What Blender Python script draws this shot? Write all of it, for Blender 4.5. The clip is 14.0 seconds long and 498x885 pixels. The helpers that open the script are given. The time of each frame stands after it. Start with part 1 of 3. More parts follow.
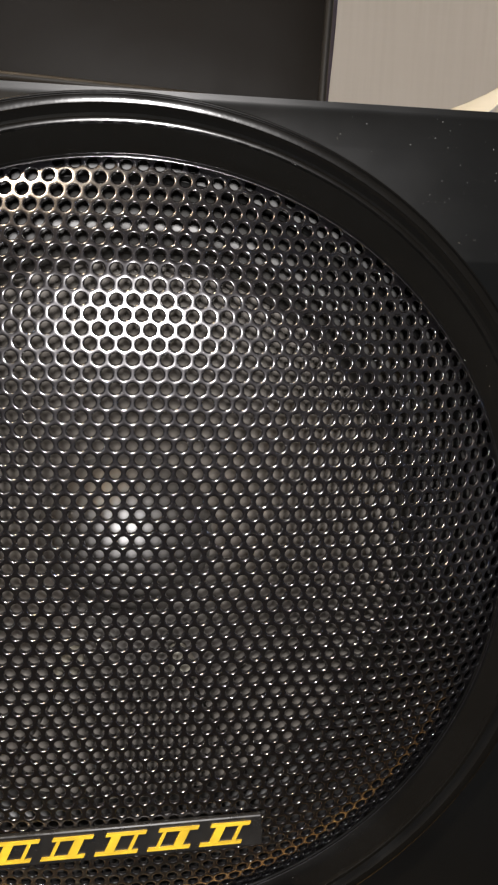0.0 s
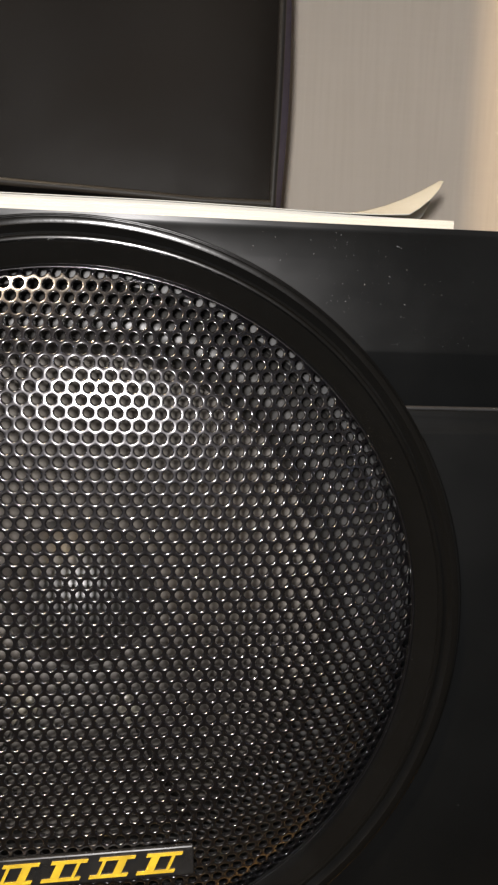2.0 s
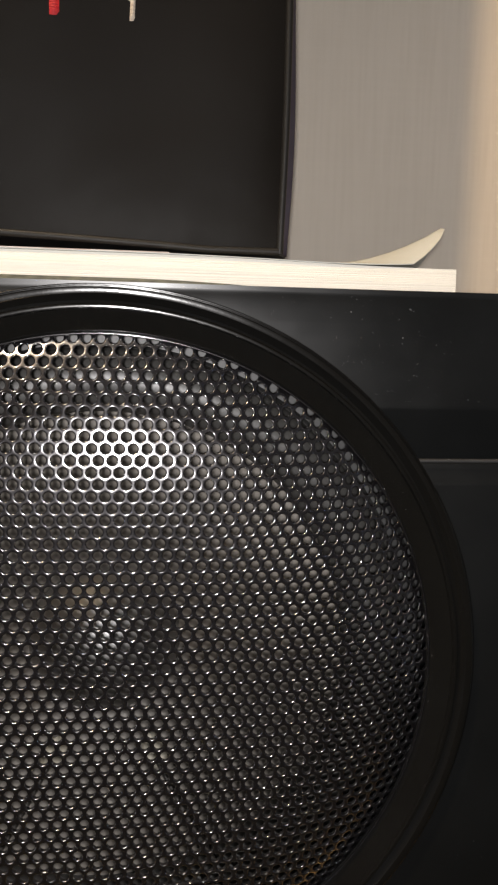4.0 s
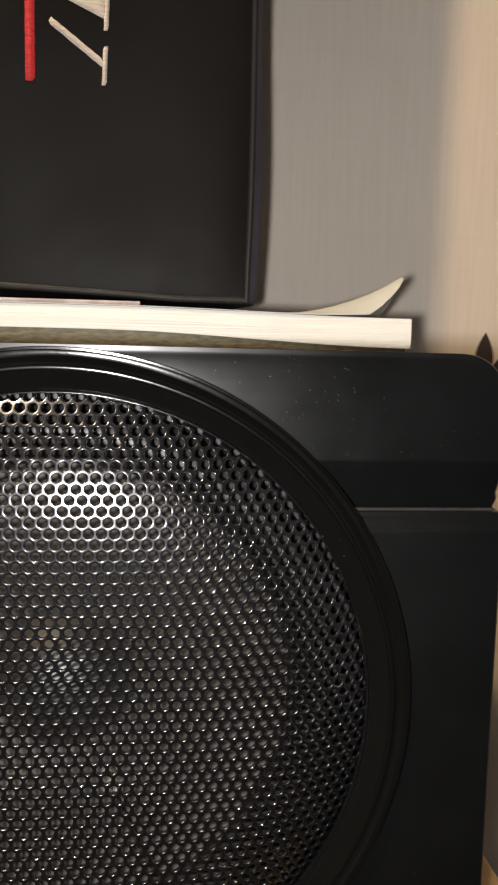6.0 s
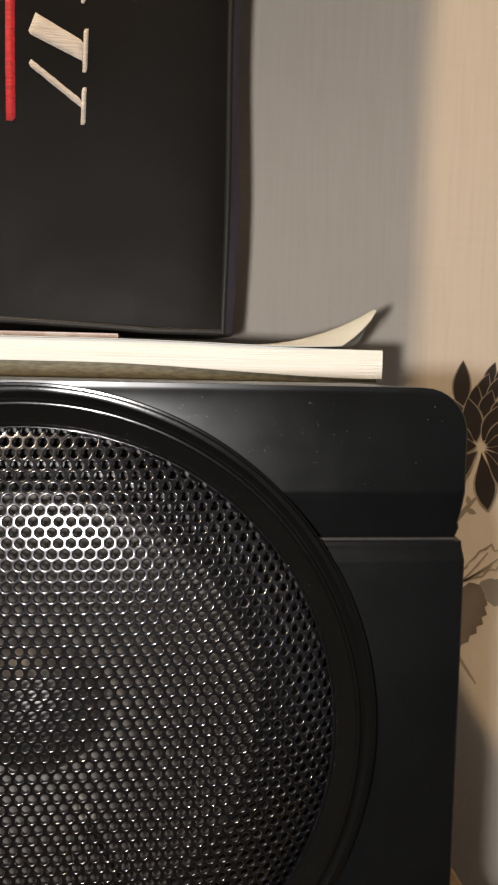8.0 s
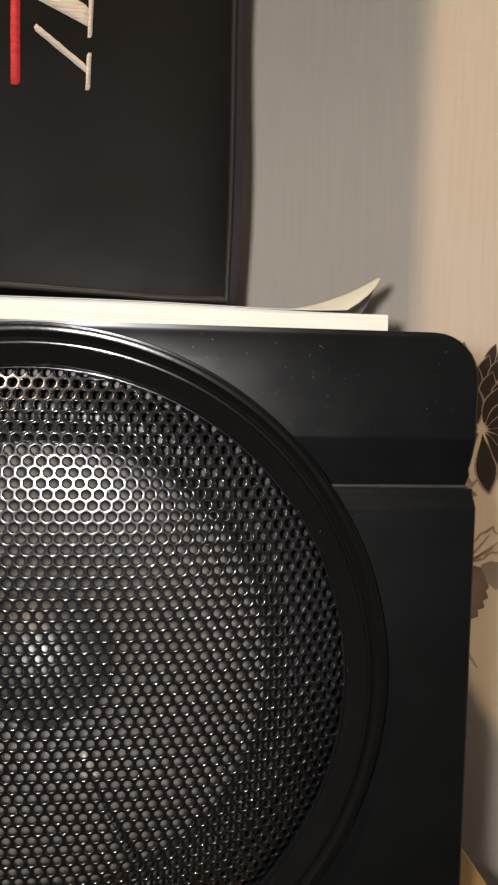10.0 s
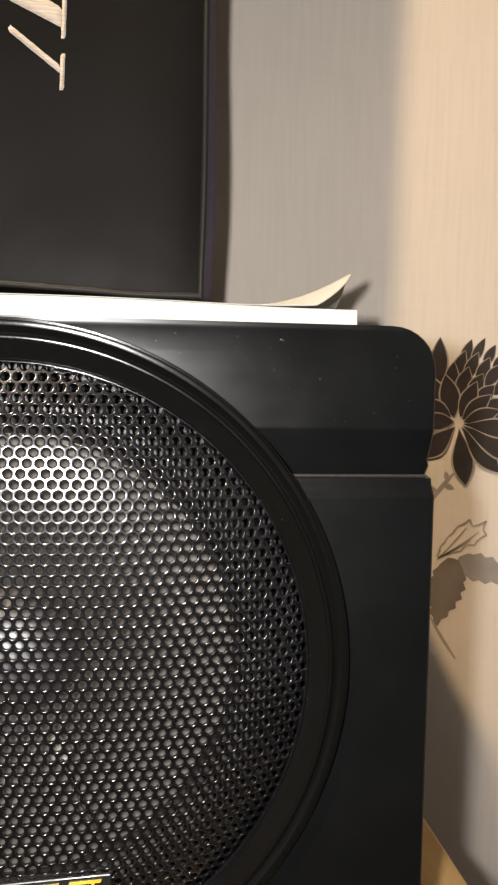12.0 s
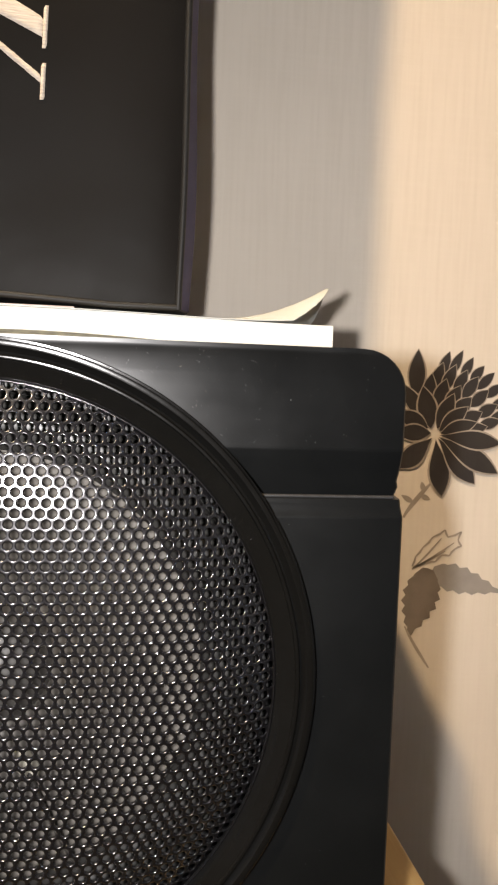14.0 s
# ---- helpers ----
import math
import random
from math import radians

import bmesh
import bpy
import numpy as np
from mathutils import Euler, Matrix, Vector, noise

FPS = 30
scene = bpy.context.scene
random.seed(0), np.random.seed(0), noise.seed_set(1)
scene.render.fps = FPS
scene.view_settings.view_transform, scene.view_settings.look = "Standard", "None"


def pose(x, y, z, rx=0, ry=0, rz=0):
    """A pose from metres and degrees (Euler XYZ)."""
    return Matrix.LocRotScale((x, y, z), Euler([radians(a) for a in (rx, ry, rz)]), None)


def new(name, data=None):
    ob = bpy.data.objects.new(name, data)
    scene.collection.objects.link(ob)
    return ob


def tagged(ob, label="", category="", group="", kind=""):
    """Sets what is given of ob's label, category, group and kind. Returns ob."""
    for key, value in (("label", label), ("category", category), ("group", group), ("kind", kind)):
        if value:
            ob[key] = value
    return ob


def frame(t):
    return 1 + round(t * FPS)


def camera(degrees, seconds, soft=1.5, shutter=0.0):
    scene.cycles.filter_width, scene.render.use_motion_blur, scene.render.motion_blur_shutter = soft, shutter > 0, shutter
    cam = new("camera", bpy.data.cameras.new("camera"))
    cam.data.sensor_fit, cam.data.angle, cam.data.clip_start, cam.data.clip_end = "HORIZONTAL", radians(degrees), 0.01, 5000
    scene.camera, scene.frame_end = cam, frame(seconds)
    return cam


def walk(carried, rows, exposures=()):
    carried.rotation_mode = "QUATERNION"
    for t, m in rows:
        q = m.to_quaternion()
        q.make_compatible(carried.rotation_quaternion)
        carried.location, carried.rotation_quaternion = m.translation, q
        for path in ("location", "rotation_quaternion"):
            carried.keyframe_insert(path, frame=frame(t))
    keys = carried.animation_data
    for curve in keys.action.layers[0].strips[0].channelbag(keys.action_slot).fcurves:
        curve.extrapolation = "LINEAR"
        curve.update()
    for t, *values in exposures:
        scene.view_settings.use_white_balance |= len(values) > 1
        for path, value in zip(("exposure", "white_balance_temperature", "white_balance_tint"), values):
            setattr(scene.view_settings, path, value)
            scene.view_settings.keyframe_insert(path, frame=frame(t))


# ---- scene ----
Z0 = 0.0775  # height of the speaker's centre over the table top

# ---------------------------------------------------------------- camera
cam = camera(33.27, 14.0, soft=2.3)
PATH = [  # t, x, y, z above the speaker's centre, yaw, pitch, roll
    (0, 0.0024, -0.1262, 0.0508, -7.11, -12.68, -2.22),
    (0.5, 0.0103, -0.1318, 0.0511, -6.70, -12.51, -2.06),
    (1, 0.0115, -0.1362, 0.0515, -6.41, -11.67, -2.03),
    (1.5, 0.0078, -0.1390, 0.0510, -7.23, -8.96, -1.71),
    (2, 0.0143, -0.1460, 0.0569, -6.38, -8.75, -1.93),
    (4.3, 0.0074, -0.1526, 0.0651, -7.15, -7.16, -1.35),
    (4.5, 0.0130, -0.1543, 0.0654, -6.79, -6.76, -1.44),
    (5, 0.0179, -0.1595, 0.0709, -6.43, -6.85, -1.16),
    (5.5, 0.0153, -0.1612, 0.0702, -6.91, -6.68, -1.25),
    (6, 0.0194, -0.1616, 0.0726, -6.33, -6.32, -1.34),
    (6.5, 0.0189, -0.1617, 0.0715, -6.61, -5.76, -1.42),
    (7, 0.0232, -0.1654, 0.0753, -6.51, -5.42, -1.41),
    (7.2, 0.0247, -0.1661, 0.0758, -6.51, -5.38, -1.25),
    (9.3, 0.0237, -0.1668, 0.0683, -6.96, -3.83, -1.25),
    (9.5, 0.0221, -0.1668, 0.0653, -7.10, -3.81, -1.21),
    (10, 0.0213, -0.1657, 0.0608, -7.21, -3.78, -1.29),
    (10.5, 0.0274, -0.1674, 0.0609, -6.90, -4.09, -1.25),
    (11, 0.0239, -0.1678, 0.0607, -7.35, -4.12, -1.10),
    (11.5, 0.0255, -0.1687, 0.0591, -7.41, -3.95, -1.06),
    (12, 0.0274, -0.1712, 0.0597, -7.54, -3.87, -1.05),
    (12.5, 0.0278, -0.1717, 0.0616, -7.76, -3.83, -1.15),
    (13, 0.0314, -0.1714, 0.0637, -7.85, -4.09, -1.42),
    (13.5, 0.0325, -0.1726, 0.0625, -8.22, -4.10, -1.67),
    (14, 0.0302, -0.1724, 0.0647, -8.49, -4.06, -2.04),
]

walk(cam, [(t, pose(x, y, z + Z0, 90 + pitch, roll, yaw)) for t, x, y, z, yaw, pitch, roll in PATH],
     exposures=[(0.0, 0.45), (1.5, 0.42), (2.4, 0.3), (5.0, 0.15), (7.0, 0.2), (10.0, 0.25), (11.4, 0.42), (12.0, 0.7), (13.2, 0.8), (14.0, 0.85)])

# ---------------------------------------------------------------- light
world = bpy.data.worlds.new("world")
scene.world = world
world.use_nodes = True
world.node_tree.nodes["Background"].inputs["Color"].default_value = (0.75, 0.8, 1.0, 1)
world.node_tree.nodes["Background"].inputs["Strength"].default_value = 0.05


def lamp(name, kind, place, power, colour, radius):
    data = bpy.data.lights.new(name, kind)
    data.energy, data.color = power, colour
    data.shadow_soft_size = radius
    ob = new(name, data)
    ob.location = place
    return ob


# small white torch close to where the camera is held, and the room's warm lamp high on the left
TORCH = lamp("torch", "POINT", (0.001, -0.180, 0.067 + Z0), 2.0, (0.97, 0.933, 0.92), 0.0055)
ROOM = lamp("room_lamp", "POINT", (-0.62, -0.58, 1.67), 98.0, (1.0, 0.70, 0.39), 0.04)


# ---------------------------------------------------------------- materials
class Mat:
    """A node material with a Principled shader and a few shortcuts."""

    def __init__(self, name, colour, rough=0.5, metal=0.0, spec=0.5):
        self.m = bpy.data.materials.new(name)
        self.m.use_nodes = True
        self.t = self.m.node_tree
        self.b = self.t.nodes["Principled BSDF"]
        self.b.inputs["Base Color"].default_value = (*colour, 1)
        self.b.inputs["Roughness"].default_value = rough
        self.b.inputs["Metallic"].default_value = metal
        self.b.inputs["Specular IOR Level"].default_value = spec
        self.colour = colour
        self.last_bump = None

    def node(self, kind, **values):
        n = self.t.nodes.new(kind)
        for key, value in values.items():
            n.inputs[key.replace("_", " ")].default_value = value
        return n

    def link(self, a, b):
        self.t.links.new(a, b)

    def coords(self, stretch=(1, 1, 1)):
        c = self.t.nodes.new("ShaderNodeTexCoord")
        mp = self.t.nodes.new("ShaderNodeMapping")
        mp.inputs["Scale"].default_value = stretch
        self.link(c.outputs["Object"], mp.inputs["Vector"])
        return mp.outputs["Vector"]

    def noise(self, scale, detail=3.0, stretch=(1, 1, 1)):
        n = self.node("ShaderNodeTexNoise", Scale=scale, Detail=detail)
        self.link(self.coords(stretch), n.inputs["Vector"])
        return n.outputs["Fac"]

    def ramp(self, fac, low, high, a, b):
        r = self.node("ShaderNodeMapRange", From_Min=low, From_Max=high, To_Min=a, To_Max=b)
        self.link(fac, r.inputs["Value"])
        return r.outputs["Result"]

    def vary(self, fac, other, low=0.35, high=0.65, amount=1.0):
        """Mix the base colour towards another by a texture."""
        mix = self.t.nodes.new("ShaderNodeMix")
        mix.data_type = "RGBA"
        src = self.b.inputs["Base Color"]
        if src.links:
            self.link(src.links[0].from_socket, mix.inputs["A"])
        else:
            mix.inputs["A"].default_value = (*self.colour, 1)
        mix.inputs["B"].default_value = (*other, 1)
        self.link(self.ramp(fac, low, high, 0, amount), mix.inputs["Factor"])
        self.link(mix.outputs["Result"], src)
        return self

    def gloss(self, fac, a, b, low=0.3, high=0.7):
        self.link(self.ramp(fac, low, high, a, b), self.b.inputs["Roughness"])
        return self

    def bump(self, fac, depth, strength=1.0):
        n = self.node("ShaderNodeBump", Strength=strength, Distance=depth)
        self.link(fac, n.inputs["Height"])
        if self.last_bump:
            self.link(self.last_bump, n.inputs["Normal"])
        self.last_bump = n.outputs["Normal"]
        self.link(self.last_bump, self.b.inputs["Normal"])
        return self


black_plastic = Mat("satin black plastic", (0.0032, 0.0036, 0.0038), 0.34, spec=0.45)
black_plastic.gloss(black_plastic.noise(60), 0.28, 0.37)
black_plastic.bump(black_plastic.noise(5200, 2), 0.000012, 0.35)
black_plastic.vary(black_plastic.noise(25, 5), (0.0044, 0.0049, 0.0052))

ring_plastic = Mat("smooth black moulded plastic", (0.004, 0.0039, 0.0036), 0.24, spec=0.45)
ring_plastic.gloss(ring_plastic.noise(90), 0.13, 0.2)
ring_plastic.bump(ring_plastic.noise(1500, 2), 0.00002, 0.4)

# Greyer than the cabinet: the highlight on the groove's lip is in this colour.
glint_edge = Mat("plastic edge greyed as a highlight", (0.026, 0.026, 0.027), 0.4)
glint_edge.vary(glint_edge.noise(400, 3), (0.018, 0.018, 0.018))

grille_metal = Mat("black painted perforated steel", (0.003, 0.003, 0.0034), 0.3, spec=0.22)
grille_metal.gloss(grille_metal.noise(150), 0.26, 0.34)
grille_metal.b.inputs["Coat Weight"].default_value = 1.0
grille_metal.b.inputs["Coat Roughness"].default_value = 0.15
grille_metal.b.inputs["Coat IOR"].default_value = 2.3
grille_metal.b.inputs["Coat Tint"].default_value = (0.96, 0.91, 1.0, 1)

cone_paper = Mat("dark coated paper cone", (0.125, 0.113, 0.098), 0.5, spec=0.6)
cone_paper.vary(cone_paper.noise(120, 4), (0.112, 0.1, 0.085))
cone_paper.bump(cone_paper.noise(160, 3), 0.0008, 0.5)
cone_paper.bump(cone_paper.noise(900, 4), 0.0002, 0.5)

cap_paper = Mat("glossy dark dust cap", (0.06, 0.056, 0.05), 0.5, spec=0.6)
cap_paper.vary(cap_paper.noise(200, 4), (0.048, 0.044, 0.039))
cap_paper.bump(cap_paper.noise(700, 3), 0.0001, 0.4)

cap_paper.b.inputs["Coat Weight"].default_value = 1.0
cap_paper.b.inputs["Coat Roughness"].default_value = 0.5
cap_paper.b.inputs["Coat IOR"].default_value = 2.3

rubber = Mat("dark grey rubber", (0.035, 0.034, 0.032), 0.4)
rubber.bump(rubber.noise(800, 2), 0.00005, 0.4)

glue = Mat("hardened amber glue", (0.6, 0.57, 0.48), 0.2, spec=0.7)
glue.bump(glue.noise(500, 3), 0.0004, 0.6)
glue.vary(glue.noise(300, 3), (0.2, 0.18, 0.14))

wire_copper = Mat("dark lacquered lead wire", (0.05, 0.045, 0.04), 0.45)
wire_copper.bump(wire_copper.noise(2500, 2), 0.0001, 0.7)

steel = Mat("dark pressed steel", (0.012, 0.012, 0.012), 0.5)
steel.vary(steel.noise(150, 3), (0.02, 0.02, 0.02))

gold_paint = Mat("gold yellow print", (0.6, 0.43, 0.03), 0.38)
gold_paint.vary(gold_paint.noise(300, 3), (0.46, 0.32, 0.025))
gold_paint.bump(gold_paint.noise(1500, 2), 0.00003, 0.4)

badge_black = Mat("black badge plate", (0.012, 0.012, 0.012), 0.3)
badge_black.gloss(badge_black.noise(300), 0.22, 0.4)

paper_edge = Mat("stacked white page edges", (0.86, 0.84, 0.77), 0.75)
paper_edge.vary(paper_edge.noise(60, 5, (0.4, 1, 90)), (0.72, 0.68, 0.56), 0.5, 0.8)
paper_edge.bump(paper_edge.noise(50, 4, (0.3, 1, 120)), 0.0003, 0.6)

paper_cover = Mat("cream paper cover", (0.54, 0.57, 0.56), 0.6)
paper_cover.vary(paper_cover.noise(35, 4), (0.48, 0.5, 0.485))
paper_cover.bump(paper_cover.noise(1200, 3), 0.00005, 0.4)

olive_cover = Mat("olive grey card", (0.21, 0.185, 0.105), 0.6)
olive_cover.vary(olive_cover.noise(700, 4, (0.5, 1, 2)), (0.11, 0.095, 0.055))

leaflet_print = Mat("grey pink printed paper", (0.55, 0.5, 0.5), 0.5)
leaflet_print.vary(leaflet_print.noise(90, 1, (1, 0.1, 0.1)), (0.42, 0.34, 0.33), 0.48, 0.56)

leatherette = Mat("black leatherette", (0.0062, 0.0054, 0.0047), 0.5, spec=0.1)
leatherette.gloss(leatherette.noise(18, 4), 0.42, 0.58)
leatherette.bump(leatherette.noise(1400, 3), 0.00004, 0.3)
leatherette.bump(leatherette.noise(22, 3), 0.002, 0.35)
leatherette.vary(leatherette.noise(14, 5), (0.009, 0.0085, 0.008))

piping_black = Mat("black vinyl piping", (0.012, 0.012, 0.012), 0.5, spec=0.3)
piping_black.bump(piping_black.noise(500, 2), 0.0001, 0.5)

# Navy stands in for the bluish shadow beside the bag.
shadow_navy = Mat("navy strip in place of the bag's bluish shadow", (0.1, 0.095, 0.175), 0.85, spec=0.2)
shadow_navy.bump(shadow_navy.noise(1600, 2), 0.0002, 0.6)

cream_thread = Mat("cream embroidery thread", (0.66, 0.58, 0.48), 0.7)
cream_thread.vary(cream_thread.noise(700, 2, (0.3, 1, 3)), (0.5, 0.42, 0.34))
cream_thread.bump(cream_thread.noise(900, 2, (0.2, 1, 3)), 0.0004, 0.8)

red_thread = Mat("red embroidery thread", (0.6, 0.015, 0.02), 0.65)
red_thread.vary(red_thread.noise(800, 2, (0.3, 1, 3)), (0.38, 0.008, 0.012))
red_thread.bump(red_thread.noise(900, 2, (0.2, 1, 3)), 0.0004, 0.8)

wallpaper = Mat("beige woven-look wallpaper", (0.7, 0.63, 0.54), 0.75)
wallpaper.vary(wallpaper.noise(520, 3, (1, 1, 0.05)), (0.58, 0.51, 0.42), 0.4, 0.7, 0.26)
wallpaper.vary(wallpaper.noise(620, 3, (0.05, 1, 1)), (0.72, 0.65, 0.56), 0.45, 0.75, 0.3)
wallpaper.vary(wallpaper.noise(9, 4), (0.6, 0.54, 0.46), 0.4, 0.7, 0.6)
wallpaper.bump(wallpaper.noise(400, 2, (1, 1, 0.08)), 0.0002, 0.5)
wallpaper.bump(wallpaper.noise(400, 2, (0.08, 1, 1)), 0.0002, 0.4)

print_dark = Mat("dark brown wallpaper print", (0.024, 0.0195, 0.0175), 0.6)
print_dark.vary(print_dark.noise(70, 4), (0.034, 0.028, 0.024))
print_dark.bump(print_dark.noise(400, 2, (1, 1, 0.08)), 0.0002, 0.5)

print_vein = Mat("taupe wallpaper print", (0.28, 0.235, 0.19), 0.65)
print_vein.vary(print_vein.noise(80, 4), (0.4, 0.34, 0.28))

print_grey = Mat("grey wallpaper print", (0.24, 0.22, 0.2), 0.65)
print_grey.vary(print_grey.noise(60, 4), (0.32, 0.29, 0.26))

print_brown = Mat("brown wallpaper print", (0.13, 0.105, 0.085), 0.65)
print_brown.vary(print_brown.noise(60, 4), (0.2, 0.165, 0.135))

wood = Mat("yellowish veneered wood", (0.56, 0.35, 0.13), 0.4)
wood.vary(wood.noise(40, 6, (1, 0.08, 1)), (0.38, 0.21, 0.07), 0.4, 0.65)
wood.vary(wood.noise(260, 3, (1, 0.04, 1)), (0.66, 0.44, 0.2), 0.5, 0.7, 0.7)
wood.bump(wood.noise(300, 3, (1, 0.05, 1)), 0.0001, 0.4)

# Unseen side walls, tinted blue so their bounce fills the shadows with bluish light.
fill_wall = Mat("bluish fill-light wall", (0.1, 0.14, 0.24), 0.8)
fill_wall.vary(fill_wall.noise(6, 4), (0.085, 0.12, 0.21))
fill_wall.bump(fill_wall.noise(200, 3), 0.0004, 0.4)

# Unseen wall behind, kept dark so the grille and plastics reflect little.
dim_reflection_wall = Mat("dark wall for dim reflections", (0.03, 0.026, 0.024), 0.85)
dim_reflection_wall.vary(dim_reflection_wall.noise(6, 4), (0.022, 0.019, 0.018))
dim_reflection_wall.bump(dim_reflection_wall.noise(200, 3), 0.0004, 0.4)

# Unseen ceiling, strongly blue to throw bluish fill light down on the wall.
fill_ceiling = Mat("bluish fill-light ceiling", (0.32, 0.42, 0.68), 0.85)
fill_ceiling.vary(fill_ceiling.noise(8, 4), (0.28, 0.38, 0.62))

floor_wood = Mat("brown laminate floor", (0.03, 0.028, 0.017), 0.5)
floor_wood.vary(floor_wood.noise(12, 5, (1, 0.1, 1)), (0.02, 0.018, 0.011))

dust_white = Mat("pale dust", (0.6, 0.6, 0.62), 0.6)


# ---------------------------------------------------------------- mesh helpers
def part(name, bm, mat, parent=None, label="", smooth=False):
    """Links a bmesh as one mesh object, under a thing if given."""
    bmesh.ops.recalc_face_normals(bm, faces=bm.faces)
    me = bpy.data.meshes.new(name)
    bm.to_mesh(me)
    bm.free()
    me.materials.append(mat.m)
    if smooth:
        me.polygons.foreach_set("use_smooth", [True] * len(me.polygons))
        me.set_sharp_from_angle(angle=radians(smooth if smooth is not True else 35))
    ob = new(name, me)
    if parent:
        ob.parent = parent
    if label:
        ob["label"] = label
    return ob


def empty(name, place=(0, 0, 0)):
    ob = new(name)
    ob.location = place
    return ob


def box(bm, lo, hi, bevel=0.0, segs=2):
    g = bmesh.ops.create_cube(bm, size=1)
    lo, hi = Vector(lo), Vector(hi)
    bmesh.ops.scale(bm, vec=hi - lo, verts=g["verts"])
    bmesh.ops.translate(bm, vec=(lo + hi) / 2, verts=g["verts"])
    if bevel:
        edges = list({e for v in g["verts"] for e in v.link_edges})
        bmesh.ops.bevel(bm, geom=edges, offset=bevel, segments=segs, affect="EDGES", profile=0.5)
    return bm


def lathe(profile, steps=96):
    """Turns (radius, y) pairs about the y axis."""
    bm = bmesh.new()
    rings = []
    for r, y in profile:
        if r < 1e-6:
            rings.append([bm.verts.new((0, y, 0))])
        else:
            rings.append([bm.verts.new((r * math.cos(2 * math.pi * k / steps), y, r * math.sin(2 * math.pi * k / steps)))
                          for k in range(steps)])
    for a, b in zip(rings, rings[1:]):
        for k in range(steps):
            j = (k + 1) % steps
            if len(a) == 1:
                bm.faces.new((a[0], b[k], b[j]))
            elif len(b) == 1:
                bm.faces.new((a[k], b[0], a[j]))
            else:
                bm.faces.new((a[k], b[k], b[j], a[j]))
    return bm


def slab(bm, outline, y, thick):
    """A flat piece in the xz plane, given as a loop of (x, z), with depth towards -y."""
    front = [bm.verts.new((x, y - thick, z)) for x, z in outline]
    back = [bm.verts.new((x, y, z)) for x, z in outline]
    bm.faces.new(front)
    n = len(front)
    for k in range(n):
        bm.faces.new((front[k], back[k], back[(k + 1) % n], front[(k + 1) % n]))
    return bm


def tube(points, radius, sides=8):
    """A round cord along a line of points."""
    bm = bmesh.new()
    pts = [Vector(p) for p in points]
    rings = []
    for i, p in enumerate(pts):
        d = (pts[min(i + 1, len(pts) - 1)] - pts[max(i - 1, 0)]).normalized()
        u = d.orthogonal().normalized() if i == 0 else (u - d * u.dot(d)).normalized()
        w = d.cross(u)
        rings.append([bm.verts.new(p + radius * (math.cos(a) * u + math.sin(a) * w))
                      for a in (2 * math.pi * k / sides for k in range(sides))])
    for a, b in zip(rings, rings[1:]):
        for k in range(sides):
            bm.faces.new((a[k], b[k], b[(k + 1) % sides], a[(k + 1) % sides]))
    bm.faces.new(rings[0][::-1])
    bm.faces.new(rings[-1])
    return bm


# ---------------------------------------------------------------- the room
WALL_Y = 0.1753
FLOOR = -0.72


def plane_wall(name, lo, hi, mat, label):
    bm = bmesh.new()
    box(bm, lo, hi)
    return tagged(part(name, bm, mat), label, "wall", kind="structure")


wall_north = plane_wall("wall_north", (-1.7, WALL_Y, FLOOR), (1.6, WALL_Y + 0.1, 1.75), wallpaper,
                        "beige wallpapered wall with dark printed flowers")
# The side walls are unseen; their blue only colours the bounced light.
plane_wall("wall_west", (-1.8, -2.6, FLOOR), (-1.7, WALL_Y + 0.1, 1.75), fill_wall, "unseen side wall, tinted blue for bluish fill light")
plane_wall("wall_east", (1.6, -2.6, FLOOR), (1.7, WALL_Y + 0.1, 1.75), fill_wall, "unseen side wall, tinted blue for bluish fill light")
# Out of view; added dark to hold down reflections in the speaker.
plane_wall("wall_south", (-1.7, -2.7, FLOOR), (1.6, -2.6, 1.75), dim_reflection_wall, "unseen rear wall, dark to keep reflections dim")
# Ceiling out of view, serving as a blue reflector for the shadows.
bm = bmesh.new()
box(bm, (-1.8, -2.7, 1.75), (1.7, WALL_Y + 0.1, 1.85))
tagged(part("ceiling", bm, fill_ceiling), "unseen ceiling, tinted blue for bluish fill light", "ceiling", kind="structure")
bm = bmesh.new()
box(bm, (-1.8, -2.7, FLOOR - 0.1), (1.7, WALL_Y + 0.1, FLOOR))
tagged(part("floor", bm, floor_wood), "brown wooden laminate floor", "floor", kind="structure")


# printed flower and leaves of the wallpaper, 0.3 mm proud of the wall
def petal_loop(base, tip, width, bulge=0.45, n=10):
    bx, bz = base
    dx, dz = tip[0] - bx, tip[1] - bz
    length = math.hypot(dx, dz)
    ux, uz = dx / length, dz / length
    left, right = [], []
    for k in range(1, n):
        s = k / n
        w = width * 0.5 * math.sin(math.pi * s ** (0.75 + bulge * 0.4)) ** 0.95
        left.append((bx + ux * s * length - uz * w, bz + uz * s * length + ux * w))
        right.append((bx + ux * s * length + uz * w, bz + uz * s * length - ux * w))
    return [base] + right + [tip] + left[::-1]


def printed(name, loops, mat, y, parent, label=""):
    bm = bmesh.new()
    for loop in loops:
        slab(bm, loop, y, 0.00003)
    return part(name, bm, mat, parent, label)


